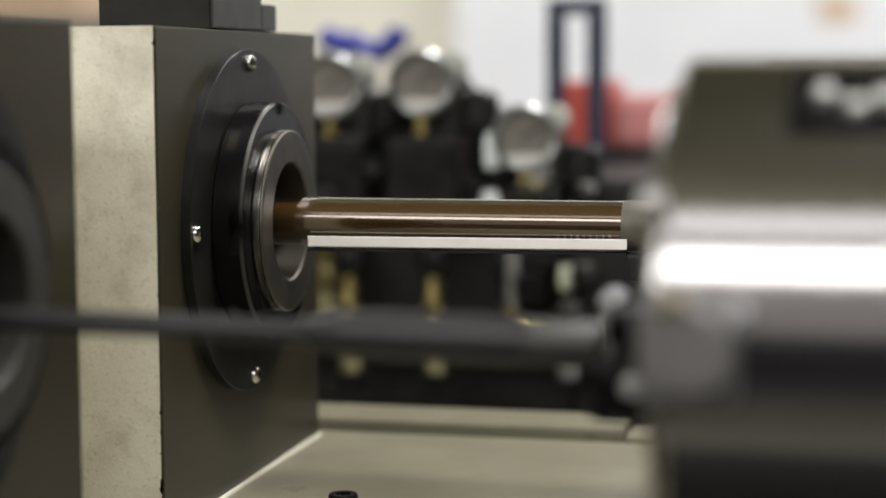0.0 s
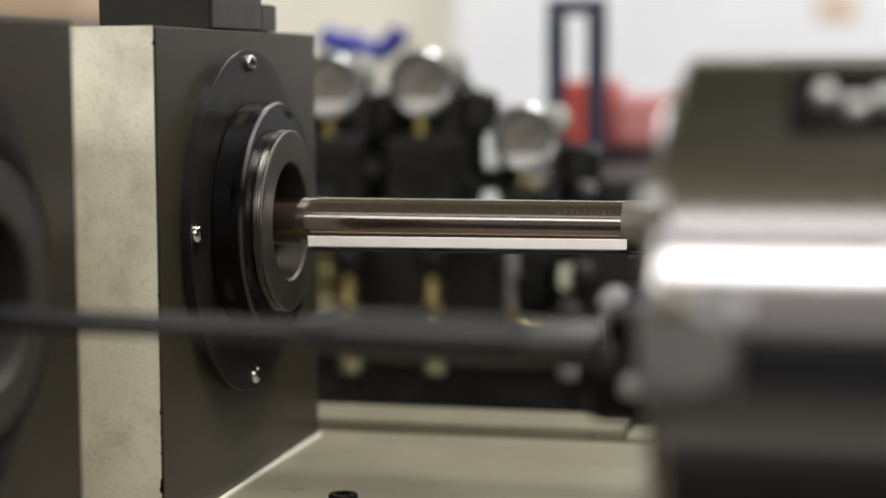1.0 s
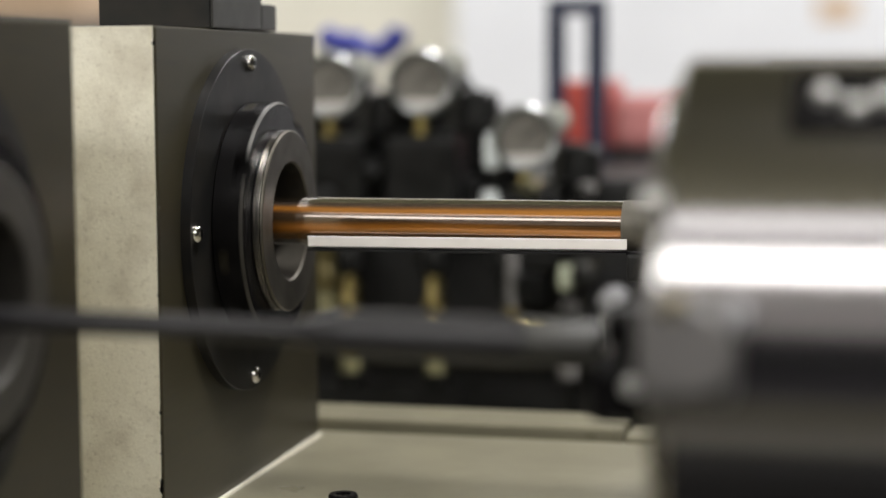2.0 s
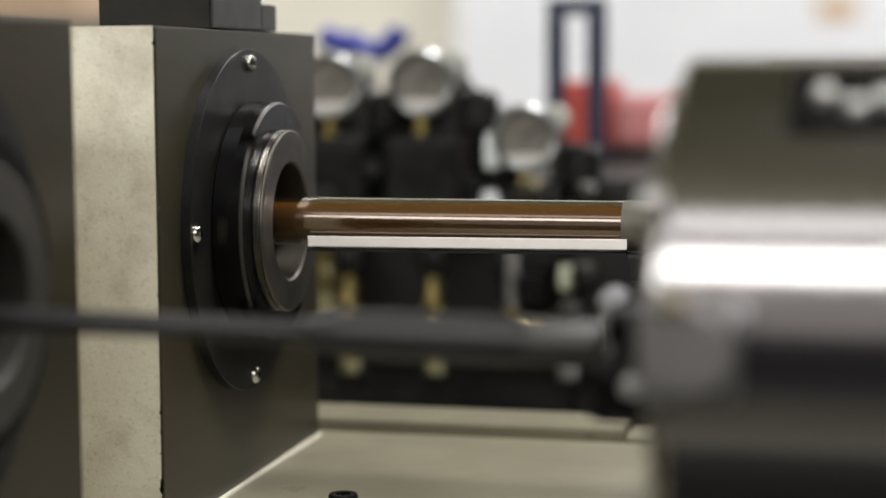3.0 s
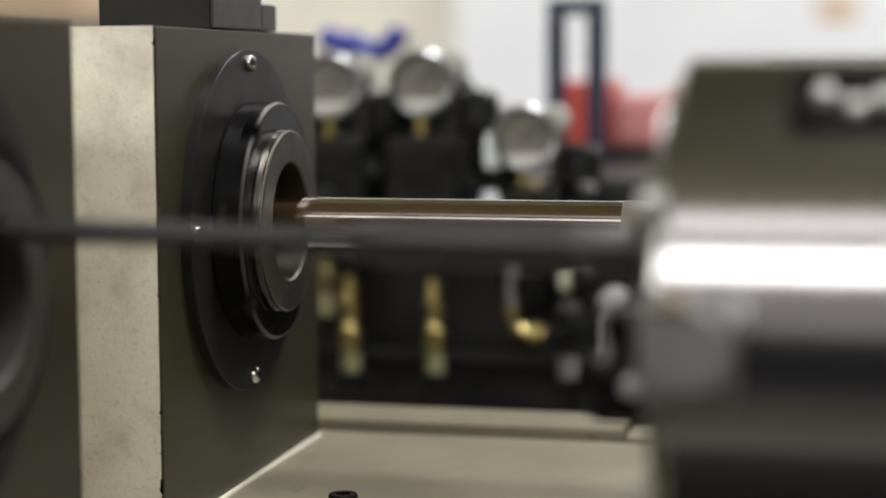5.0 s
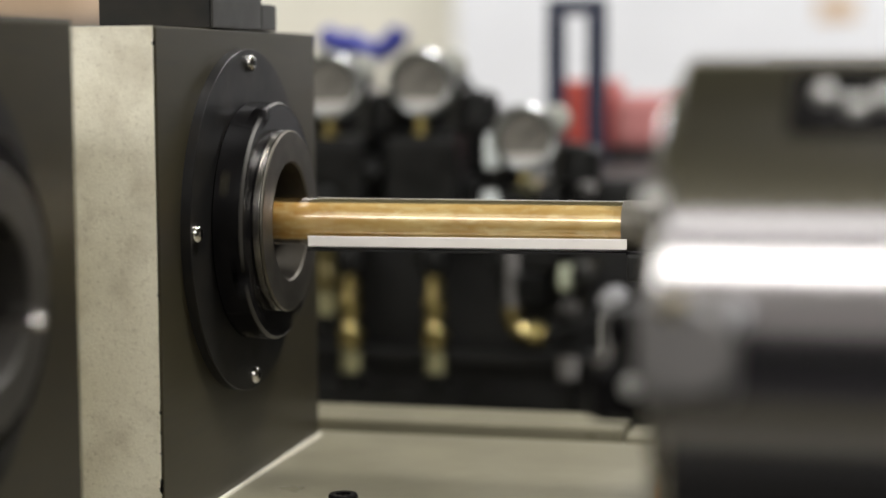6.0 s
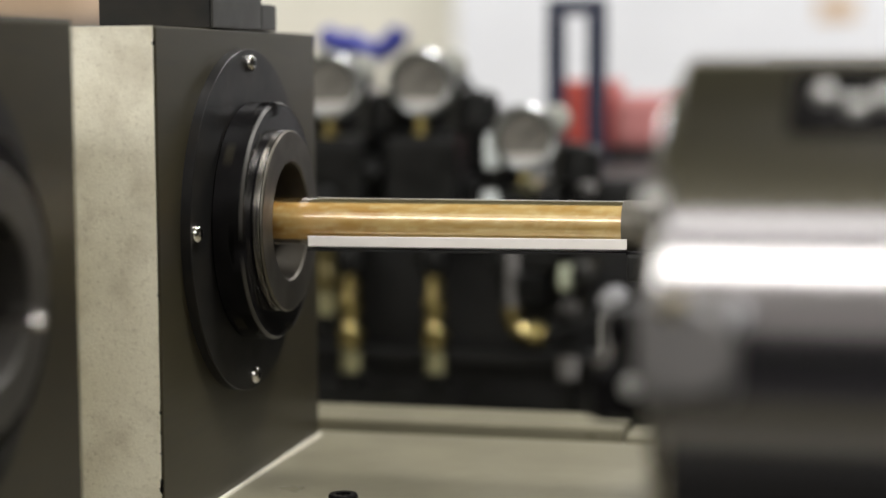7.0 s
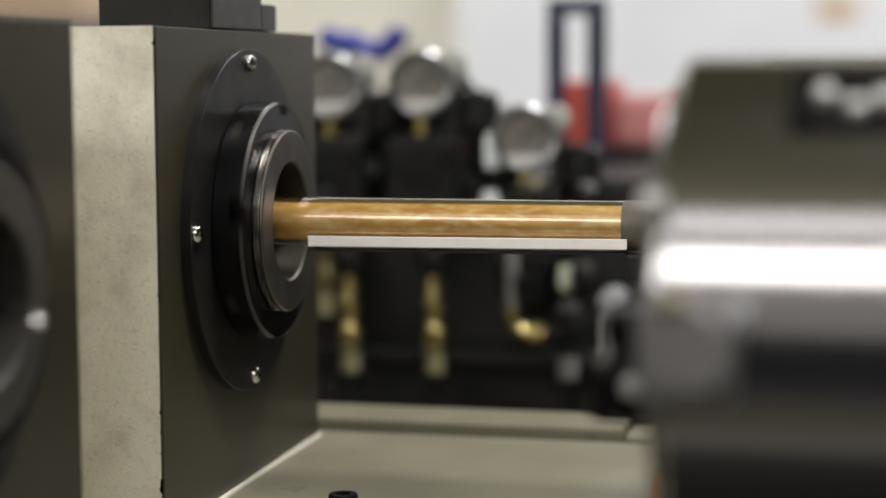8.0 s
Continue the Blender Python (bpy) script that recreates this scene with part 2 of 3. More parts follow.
    bp.inputs["Strength"].default_value, bp.inputs["Distance"].default_value = 0.16, 0.0006
    L(n2.outputs["Fac"], bp.inputs["Height"])
    L(bp.outputs[0], b.inputs["Normal"])
    return m


TUBE = tube_material()

# ---- mesh helpers ----


def mesh_object(name, bm, materials, parent=None, label="", smooth=True):
    me = bpy.data.meshes.new(name)
    bmesh.ops.recalc_face_normals(bm, faces=bm.faces[:])
    bm.to_mesh(me)
    bm.free()
    for k in (materials if isinstance(materials, (list, tuple)) else [materials]):
        me.materials.append(k)
    if smooth:
        flags = [f.use_smooth for f in me.polygons]
        me.set_sharp_from_angle(angle=radians(32))
        me.polygons.foreach_set("use_smooth", flags)
    ob = new(name, me)
    if parent is not None:
        ob.parent = parent
    if label:
        tagged(ob, label)
    return ob


def part(name, bm, material, parent, label=""):
    return mesh_object(name, bm, material, parent, label)


def thing(name, m, label, category, group="", kind=""):
    ob = new(name)
    ob.empty_display_size = 0.05
    ob.matrix_basis = m
    return tagged(ob, label, category, group, kind)


def box(x0, x1, y0, y1, z0, z1, bevel=0.0, seg=2):
    bm = bmesh.new()
    bmesh.ops.create_cube(bm, size=1)
    for v in bm.verts:
        v.co = Vector(((x0 + x1) / 2 + v.co.x * (x1 - x0), (y0 + y1) / 2 + v.co.y * (y1 - y0), (z0 + z1) / 2 + v.co.z * (z1 - z0)))
    if bevel:
        bmesh.ops.bevel(bm, geom=bm.edges[:], offset=bevel, segments=seg, profile=0.6, affect="EDGES")
    return bm


def lathe(profile, n=64, axis="x", close=True):
    """Turns (along, radius) pairs about an axis; a closed profile is a ring."""
    bm = bmesh.new()
    rings = []
    for a, r in profile:
        ring = []
        for i in range(n):
            c, s = math.cos(2 * math.pi * i / n), math.sin(2 * math.pi * i / n)
            p = {"x": (a, r * c, r * s), "y": (r * c, a, r * s), "z": (r * c, r * s, a)}[axis]
            ring.append(bm.verts.new(p))
        rings.append(ring)
    pairs = list(zip(rings, rings[1:]))
    if close:
        pairs.append((rings[-1], rings[0]))
    for a, b in pairs:
        for i in range(n):
            bm.faces.new((a[i], a[(i + 1) % n], b[(i + 1) % n], b[i])).smooth = True
    if not close:
        for ring in (rings[0], rings[-1]):
            bm.faces.new(ring)
    return bm


def shift(bm, x=0, y=0, z=0, turn=None):
    if turn is not None:
        bmesh.ops.transform(bm, matrix=turn, verts=bm.verts[:])
    bmesh.ops.translate(bm, vec=(x, y, z), verts=bm.verts[:])
    return bm


def join(*bms):
    out = bmesh.new()
    for b in bms:
        me = bpy.data.meshes.new("tmp")
        b.to_mesh(me)
        b.free()
        out.from_mesh(me)
        bpy.data.meshes.remove(me)
    return out


def pipe(points, r, n=16):
    """A round bent pipe along points."""
    bm = bmesh.new()
    rings = []
    pts = [Vector(p) for p in points]
    for i, p in enumerate(pts):
        d = (pts[min(i + 1, len(pts) - 1)] - pts[max(i - 1, 0)]).normalized()
        q = d.to_track_quat("Z", "Y")
        rings.append([bm.verts.new(p + q @ Vector((r * math.cos(2 * math.pi * k / n), r * math.sin(2 * math.pi * k / n), 0))) for k in range(n)])
    for a, b in zip(rings, rings[1:]):
        for k in range(n):
            bm.faces.new((a[k], a[(k + 1) % n], b[(k + 1) % n], b[k])).smooth = True
    bm.faces.new(rings[0])
    bm.faces.new(rings[-1])
    return bm


def arc(a, corner, b, steps=8):
    a, corner, b = Vector(a), Vector(corner), Vector(b)
    return [a * (1 - t) ** 2 + corner * 2 * t * (1 - t) + b * t * t for t in [i / steps for i in range(steps + 1)]]


def bored_block(x0, x1, y0, y1, z0, z1, r, bevel=0.0012):
    """A block with a round bore along x through its origin; its right-hand face is bare metal (slot 1)."""
    bm = bmesh.new()
    corners = sorted(math.atan2(z, y) % (2 * math.pi) for y in (y0, y1) for z in (z0, z1))
    angles = sorted(set([round(2 * math.pi * i / 64, 6) for i in range(64)] + [round(c, 6) for c in corners]))

    def outer(a, d=0.0):
        c, s = math.cos(a), math.sin(a)
        t = min([((y1 - d if c > 0 else y0 + d) / c) if abs(c) > 1e-6 else 9, ((z1 - d if s > 0 else z0 + d) / s) if abs(s) > 1e-6 else 9])
        return t * c, t * s

    def ring(x, fn):
        return [bm.verts.new((x, *fn(a))) for a in angles]

    inner = lambda a: (r * math.cos(a), r * math.sin(a))
    loops = [ring(x0, outer), ring(x1 - bevel, outer), ring(x1 - bevel * 0.3, lambda a: outer(a, bevel * 0.3)), ring(x1, lambda a: outer(a, bevel)), ring(x1, inner), ring(x0, inner)]
    n = len(angles)
    for k, (a, b) in enumerate(zip(loops, loops[1:] + loops[:1])):
        for i in range(n):
            f = bm.faces.new((a[i], a[(i + 1) % n], b[(i + 1) % n], b[i]))
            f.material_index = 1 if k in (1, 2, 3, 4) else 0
            f.smooth = k == 4
    return bm


def structure(name, bm, material, label, category):
    return tagged(mesh_object(name, bm, material), label, category, kind="structure")


# ---- the hall ----
structure("floor", box(-7, 7, -4.5, 6.2, -0.1, 0.0), FLOOR_MAT, "grey painted concrete workshop floor", "floor")
structure("ceiling", join(box(-7, 7, -3.1, 6.3, 4.6, 4.7), box(-7, 7, -4.6, -4.3, 4.6, 4.7), box(-7, -3.1, -4.3, -3.1, 4.6, 4.7), box(3.9, 7, -4.3, -3.1, 4.6, 4.7)), ROOF_DARK, "dark sheet metal roof of the workshop", "ceiling")
structure("wall_north", box(-7, 2.4, 6.2, 6.3, 0, 4.6), CREAM_WALL, "cream painted far wall of the workshop", "wall")
# out of view: a dark wall end added to darken what the flanges reflect
structure("unseen_dark_wall_end", box(2.4, 7, 6.2, 6.3, 0, 4.6), OLIVE_WALL, "unseen dull olive end of the far wall, added to darken flange reflections", "wall")
structure("wall_west", box(-7.1, -7, -4.6, 6.3, 0, 4.6), CREAM_WALL, "cream painted side wall of the workshop", "wall")
structure("wall_east", box(7, 7.1, -4.6, 6.3, 0, 4.6), OLIVE_WALL, "dull olive side wall of the workshop", "wall")
structure("wall_south", join(box(-7, 7, -4.6, -4.5, 1.25, 2.96), box(-7, 7, -4.6, -4.5, 3.96, 4.6), box(-7, -4.5, -4.6, -4.5, 2.96, 3.96), box(2.7, 7, -4.6, -4.5, 2.96, 3.96)),
          PALE_WALL, "pale wall with a long high window strip", "wall")
# wall base and both mats are unseen, added for dark bands in the barrel's reflection
structure("wall_dado", box(-7, 7, -4.6, -4.49, 0, 1.25), WALKWAY, "unseen dark grey wall base, added for a dark band in the barrel", "wall")
structure("unseen_floor_mat", box(-1.5, 2.2, -1.45, -0.58, 0.0, 0.012, 0.004), BLACK_PLASTIC, "unseen black mat before the machine, added for a dark band in the barrel", "mat")
structure("unseen_walkway_mat", box(-3.5, 4.5, -4.45, -2.85, 0.0, 0.012, 0.004), WALKWAY, "unseen dark grey strip along the wall, added for a dark band in the barrel", "mat")

GLASS = mat("frosted_glass", (0.9, 0.93, 0.95), 0.5, rough_var=0.05, scale=8)
window = structure("window_1", join(*[box(-4.49 + 1.2 * k, -3.33 + 1.2 * k, -4.575, -4.565, 2.97, 3.95) for k in range(6)]), GLASS, "long strip of frosted window panes", "window")
skylight = structure("skylight_1", join(*[box(-3.09 + 1.4 * k, -1.71 + 1.4 * k, -4.29, -3.11, 4.66, 4.67) for k in range(5)]), GLASS, "frosted skylight panes in the roof", "skylight")


def luminaire(x, y, turned):
    t = thing("unseen_ceiling_light", pose(x, y, 4.04, 0, 0, turned), "long white ceiling light with a glowing diffuser, added out of view for light", "lamp", group="ceiling lights")
    part("housing", box(-0.66, 0.66, -0.18, 0.18, 0.02, 0.10, 0.008), WHITE_PLASTIC, t)
    part("diffuser", box(-0.62, 0.62, -0.16, 0.16, 0.0, 0.019), LAMP_GLOW, t, "glowing opal diffuser")
    for sx in (-0.5, 0.5):
        part("hanger", box(sx - 0.006, sx + 0.006, -0.006, 0.006, 0.10, 0.56), GREY_PAINT, t)


for lx, ly, lz in LUMINAIRES:
    luminaire(lx, ly, lz)

# ---- the machine ----
AXIS = 1.1
BED = 0.9440
FACE = 0.0065
PITCH = 0.377


def machine_bed():
    t = thing("machine_bed", pose(0, 0, 0), "beige painted cast machine bed under the twin spindles", "machine bed")
    part("bed_plate", box(-0.45, 1.1, -0.455, 0.163, 0.86, BED, 0.004), SHADED_BEIGE, t, "flat beige top with a dull sheen")
    # black plate added on the bed to darken what the barrel's underside reflects
    part("added_dark_plate", box(0.29, 1.08, -0.452, -0.300, BED + 0.0005, BED + 0.010, 0.002), BLACK_OXIDE, t, "black plate under the barrel, added to darken its reflection")
    part("base", box(-0.42, 1.05, -0.44, 0.16, 0.0, 0.858, 0.01), BEIGE, t)
    part("rear_lip", box(-0.45, 0.206, 0.179, 0.232, 0.86, 0.9496, 0.003, 3), SHADED_BEIGE, t, "raised rounded rear lip")
    part("rear_lip", box(0.208, 1.1, 0.179, 0.232, 0.86, 0.9440, 0.003, 3), SHADED_BEIGE, t, "raised rounded rear lip")
    bolt = lathe([(0.0, 0.0084), (0.006, 0.0084), (0.0070, 0.0077), (0.0070, 0.0044), (0.004, 0.0044)], 24, "z", close=False)
    part("bolt", shift(bolt, 0.0799, -0.0465, BED), BLACK_OXIDE, t, "black socket head bolt")


machine_bed()


def screw(parent, y, z, x):
    """A button-head screw with a hexagon socket, facing +x."""
    bm = lathe([(0.0, 0.0050), (0.0012, 0.0050), (0.0024, 0.0044), (0.0032, 0.0032), (0.0034, 0.0026)], 24, "x", close=False)
    s = part("screw", shift(bm, x, y, z), CHROME, parent, "bright button head screw")
    hexa = lathe([(0.0035, 0.0022), (0.00365, 0.0022)], 6, "x", close=False)
    part("socket", shift(hexa, x, y, z), BLACK_OXIDE, s, "dark hexagon socket")


def headstock(y, near_len, far_len, label, chips):
    t = thing("headstock", pose(0, y, AXIS), label, "headstock", group="headstocks")
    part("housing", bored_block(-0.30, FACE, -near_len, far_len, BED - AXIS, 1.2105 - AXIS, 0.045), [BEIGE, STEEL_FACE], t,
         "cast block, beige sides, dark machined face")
    part("paint_seam", box(0.0070, 0.0092, -near_len + 0.003, far_len - 0.003, 0.9436 - AXIS, 0.9455 - AXIS), BEIGE, t, "pale line of sealant along the foot")
    if chips:
        rng = random.Random(7)
        for z, size in ((0.1015, 0.0014), (-0.029, 0.0010), (-0.0905, 0.0011), (-0.1010, 0.0010), (-0.1125, 0.0009), (-0.1285, 0.0019), (-0.1320, 0.0017), (-0.1420, 0.0012), (-0.1460, 0.0010)):
            chip = bmesh.new()
            bmesh.ops.create_icosphere(chip, subdivisions=1, radius=size)
            for v in chip.verts:
                v.co = Vector((v.co.x * rng.uniform(0.5, 1.2), v.co.y * 0.7, v.co.z * rng.uniform(0.6, 2.2)))
            part("paint_chip", shift(chip, FACE - 0.0012, -near_len + 0.0004, z), BLACK_OXIDE, t)
    fl = lathe([(0.0065, 0.040), (0.0065, 0.0995), (0.0118, 0.0995), (0.0122, 0.0991), (0.0122, 0.040)], 128)
    flange = part("flange", fl, FLANGE_BLACK, t, "black round bearing flange")
    for k in range(4):
        a = math.pi / 2 * k
        screw(flange, 0.0915 * math.cos(a), 0.0915 * math.sin(a), 0.0122)
    return t


headstock(0.0, 0.1299, 0.1471, "beige and dark headstock with black flange, tube turning in it", True)
headstock(-PITCH, 0.1286, PITCH - 0.2303, "nearer dark headstock with black flange, its bore empty", False)


def spindle_nose(y, label, finish, thread_finish):
    """The turning nose: a slotted black nut on a threaded steel sleeve."""
    t = thing("spindle_nose", pose(0, y, AXIS), label, "spindle", group="spindles")
    n = 96
    bm = lathe([(0.0125, 0.0500), (0.0125, 0.0682), (0.0133, 0.0690), (0.0225, 0.0690), (0.0228, 0.0690), (0.0285, 0.0690), (0.0300, 0.0676), (0.0300, 0.0500)], n)
    # four spanner slots in the front rim
    for v in bm.verts:
        a = math.degrees(math.atan2(v.co.z, v.co.y)) % 90
        if v.co.x > 0.0227 and v.co.yz.length > 0.066 and (a < 4.0 or a > 86.0):
            k = 0.0615 / math.hypot(v.co.y, v.co.z)
            v.co.y, v.co.z = v.co.y * k, v.co.z * k
    part("lock_nut", bm, BLACK_OXIDE, t, "black slotted lock nut")
    # thin steel ring added to draw the highlight on the nut's chamfer
    edge = lathe([(0.0283, 0.0691), (0.0302, 0.0677), (0.0300, 0.0673), (0.0281, 0.0686)], n)
    bmesh.ops.delete(edge, geom=[v for v in edge.verts if not 5.0 < math.degrees(math.atan2(v.co.z, v.co.y)) % 90 < 85.0], context="VERTS")
    part("edge_highlight_ring", edge, DULL_STEEL, t, "thin dull bright ring put in for the rim's highlight")
    for k in range(4):
        a = radians(45 + 90 * k)
        h = lathe([(0.0, 0.0032), (0.0004, 0.0032)], 20, "x", close=False)
        h = shift(h, 0, 0, 0, Matrix.Rotation(a, 4, "X") @ Matrix.Translation((0.019, 0, 0.0688)) @ Matrix.Rotation(radians(-90), 4, "Y"))
        part("set_screw", h, STEEL_FACE, t)
    prof = [(-0.02, 0.0337), (-0.02, 0.0495), (0.0300, 0.0495)]
    prof += [(0.0352, 0.0495), (0.0352, 0.0528), (0.0360, 0.0526), (0.0366, 0.0519), (0.0366, 0.0347), (0.0356, 0.0337)]
    ridges = [(0.0302, 0.0497)]
    for k in range(3):
        x = 0.0303 + 0.0016 * k
        ridges += [(x, 0.0512), (x + 0.0006, 0.0527), (x + 0.0010, 0.0527), (x + 0.0015, 0.0512)]
    ridges += [(0.0351, 0.0497)]
    part("thread", lathe(ridges, 128), thread_finish, t, "bright worn thread")
    part("sleeve", lathe(prof, 128), finish, t, "turned sleeve with a thread")
    return t


SPINDLE = spindle_nose(0.0, "black slotted nut on a steel sleeve, turning fast", RING_STEEL, WORN_STEEL)
# same sleeve in darker steel: the near nose's shade is put into the colour
NEAR_NOSE = spindle_nose(-PITCH, "black slotted nut on a sleeve coloured as in shade, standing still", DULL_STEEL, BLACK_OXIDE)
part("plug", lathe([(-0.019, 0.0335), (-0.019, 0.0106), (-0.008, 0.0106), (-0.008, 0.0335)], 48), BLACK_OXIDE, NEAR_NOSE, "black plug in the bore")
PIN = part("centre_pin", shift(lathe([(-0.050, 0.0022), (0.0235, 0.0022), (0.0245, 0.0030), (0.0275, 0.0030), (0.0285, 0.0024), (0.0290, 0.0010)], 32, close=False), 0, 0, -0.0078), CHROME, NEAR_NOSE, "bright round-nosed centre pin")


def work_tube():
    t = thing("tube", pose(0, 0, AXIS), "polished steel tube with brown heat tint and a painted golden reflection, spinning", "tube")
    R = 0.01373
    prof = [(-0.75, 0.010), (-0.75, R)] + [(-0.75 + 0.02 * k, R) for k in range(1, 51)] + [(0.27, R), (0.27, 0.010)]
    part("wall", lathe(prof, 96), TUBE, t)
    # unreadable stamped marks near one end
    rng = random.Random(4)
    for turned, finish in ((114, BRIGHT_STAMP), (160, STAMP)):
        bms = []
        for k in range(9):
            w, h = rng.uniform(0.0007, 0.0019), rng.uniform(0.0007, 0.0014)
            b = box(-w / 2, w / 2, -h / 2, h / 2, -0.0002, 0.00012)
            bms.append(shift(b, 0.196 + 0.0036 * k, 0, 0, Matrix.Rotation(radians(turned), 4, "X") @ Matrix.Translation((0, 0, R))))
        part("stamp", join(*bms), finish, t, "row of small bright stamped marks")
    return t


WORK_TUBE = work_tube()


def tailstock(y, x, label, near):
    t = thing("tailstock", pose(x, y, AXIS), label, "tailstock", group="tailstocks")
    R = 0.092
    barrel = lathe([(0.0, 0.018), (0.0, R - 0.0016), (0.0016, R), (0.10, R), (0.20, R), (0.30, R), (0.40, R), (0.40, 0.018)], 128)
    part("barrel", barrel, GROUND_STEEL, t, "large bright ground steel barrel")
    q = 0.0830
    ring = [(-0.0002, 0.018), (-0.0060, 0.018), (-0.0060, q - 0.004)] + [(-0.0020 - 0.004 * math.cos(k * math.pi / 12), q - 0.004 + 0.004 * math.sin(k * math.pi / 12)) for k in range(1, 7)] + [(-0.0002, q)]
    part("end_ring", lathe(ring, 128), END_STEEL, t, "pale satin end ring")
    if near:
        cap = lathe([(-0.0075, 0.0015), (-0.0070, 0.0030), (-0.0040, 0.0036), (0.0, 0.0036)], 20, "x", close=False)
        part("cap_screw", shift(cap, -0.0005, -0.0765, 0.0472), SATIN_ALU, t, "bright cap screw")
    foot = box(0.10, 0.38, -0.06, 0.06, BED - AXIS, -0.080, 0.004)
    part("foot", foot, BLACK_PAINT, t)
    return t


tailstock(-PITCH, 0.3045, "big ground steel tailstock barrel, close to the camera", True)
far_tail = tailstock(0.0, 0.3095, "steel tailstock barrel holding the spinning tube", False)
nose = lathe([(-0.0785, 0.01385), (-0.0785, 0.0140), (-0.0780, 0.0142), (-0.03, 0.0145), (-0.0062, 0.022), (-0.0062, 0.01385)], 64)
part("nose", nose, COLLET, far_tail, "dull steel collet nose round the tube")


def tube_shine_strip():
    """A pale strip imitates the reflection along the tube's lower flank, on a dark holder under the tailstock nose."""
    t = thing("tube_shine_strip", pose(0, 0, AXIS), "pale strip put in for the spinning tube's bright reflection, on a dark holder", "rest")
    # the tube's bright lower reflection, built as a pale strip
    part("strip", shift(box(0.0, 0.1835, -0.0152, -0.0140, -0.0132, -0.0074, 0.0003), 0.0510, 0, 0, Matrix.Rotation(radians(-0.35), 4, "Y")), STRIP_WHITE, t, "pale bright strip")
    part("floor", shift(box(0.0, 0.1835, -0.01395, 0.006, -0.0162, -0.0150, 0.0002), 0.0505, 0, 0, Matrix.Rotation(radians(-0.25), 4, "Y")), BLACK_PAINT, t)
    part("holder", box(0.2342, 0.3025, -0.0140, 0.012, -0.030, -0.0146, 0.002), BLACK_PAINT, t, "dark holder block")


tube_shine_strip()


def clamp_block():
    """Dark clamp plates on top of the far headstock."""
    t = thing("clamp_block", pose(0.0030, 0, 1.2108), "dark steel clamp block bolted on the headstock", "clamp")
    part("body", box(-0.0635, 0.004, -0.0456, 0.0388, 0.0, 0.032, 0.0010), GREY_STEEL, t)
    part("step", box(-0.0635, 0.004, 0.0392, 0.0670, 0.0, 0.0160, 0.0010), GREY_STEEL, t)
    part("cover_plate", box(-0.0630, 0.0030, -0.0476, -0.0458, 0.0004, 0.031, 0.0005), FLANGE_BLACK, t, "thin black cover plate")
    part("cap_screw", shift(lathe([(0, 0.005), (0.006, 0.005), (0.007, 0.004), (0.007, 0.002)], 24, "z", close=False), -0.02, 0.03, 0.032), BLACK_OXIDE, t)


clamp_block()


def short_bar():
    """The stepped bar of the near spindle, waiting just below its axis."""
    t = thing("bar", pose(-0.0045, -PITCH, 1.0936, 0, 0.75, 0), "dark stepped steel bar between the near spindle and tailstock", "bar")
    part("journal", lathe([(0.0330, 0.0040), (0.0338, 0.0046), (0.1695, 0.0046), (0.170, 0.0040)], 48, close=False), BAR_STEEL, t, "thin dark journal")
    part("shank", lathe([(0.170, 0.0052), (0.182, 0.0082), (0.184, 0.0086), (0.250, 0.0086), (0.2505, 0.0080)], 48, close=False), BAR_STEEL, t, "thicker dark shank")
    part("end_collar", lathe([(0.2505, 0.0074), (0.251, 0.0080), (0.277, 0.0080), (0.2788, 0.0070)], 48, close=False), GREY_STEEL, t, "grey end collar")
    return t


BAR = short_bar()


def steady_bracket():
    t = thing("steady_bracket", pose(-0.0065, -PITCH, -0.0030), "black bracket with a grey knob on the near barrel", "bracket")
    part("head", box(0.279, 0.3038, -0.024, 0.022, 1.0690, 1.0900, 0.004), BLACK_OXIDE, t)
    part("horn", box(0.281, 0.3038, 0.006, 0.022, 1.0905, 1.104, 0.003), BLACK_OXIDE, t)
    part("mount", box(0.3045, 0.335, -0.099, -0.088, 1.090, 1.124, 0.004), GREY_PAINT, t, "grey mounting block on the barrel")
    knob = lathe([(-0.1125, 0.0125), (-0.1118, 0.0132), (-0.103, 0.0132), (-0.100, 0.0112)], 8, "y", close=False)
    part("knob", shift(knob, 0.3222, 0, 1.1085), GREY_PAINT, t, "grey eight-sided clamp knob")
    pin = lathe([(-0.033, 0.0020), (-0.031, 0.0032), (-0.027, 0.0036), (-0.0240, 0.003)], 20, "y", close=False)
    part("pin", shift(pin, 0.2945, 0, 1.0828), SATIN_ALU, t, "bright rounded pin")
    stud = lathe([(-0.1135, 0.0020), (-0.1125, 0.0034), (-0.100, 0.0034)], 20, "y", close=False)
    part("brass_screw", shift(stud, 0.3170, 0, 1.1215), BRASS, t, "small brass screw")
    stud = lathe([(-0.1045, 0.0020), (-0.1035, 0.0036), (-0.085, 0.0036)], 20, "y", close=False)
    part("steel_screw", shift(stud, 0.3352, 0, 1.1175), TAP_GREY, t, "small bright screw")
    return t


steady_bracket()


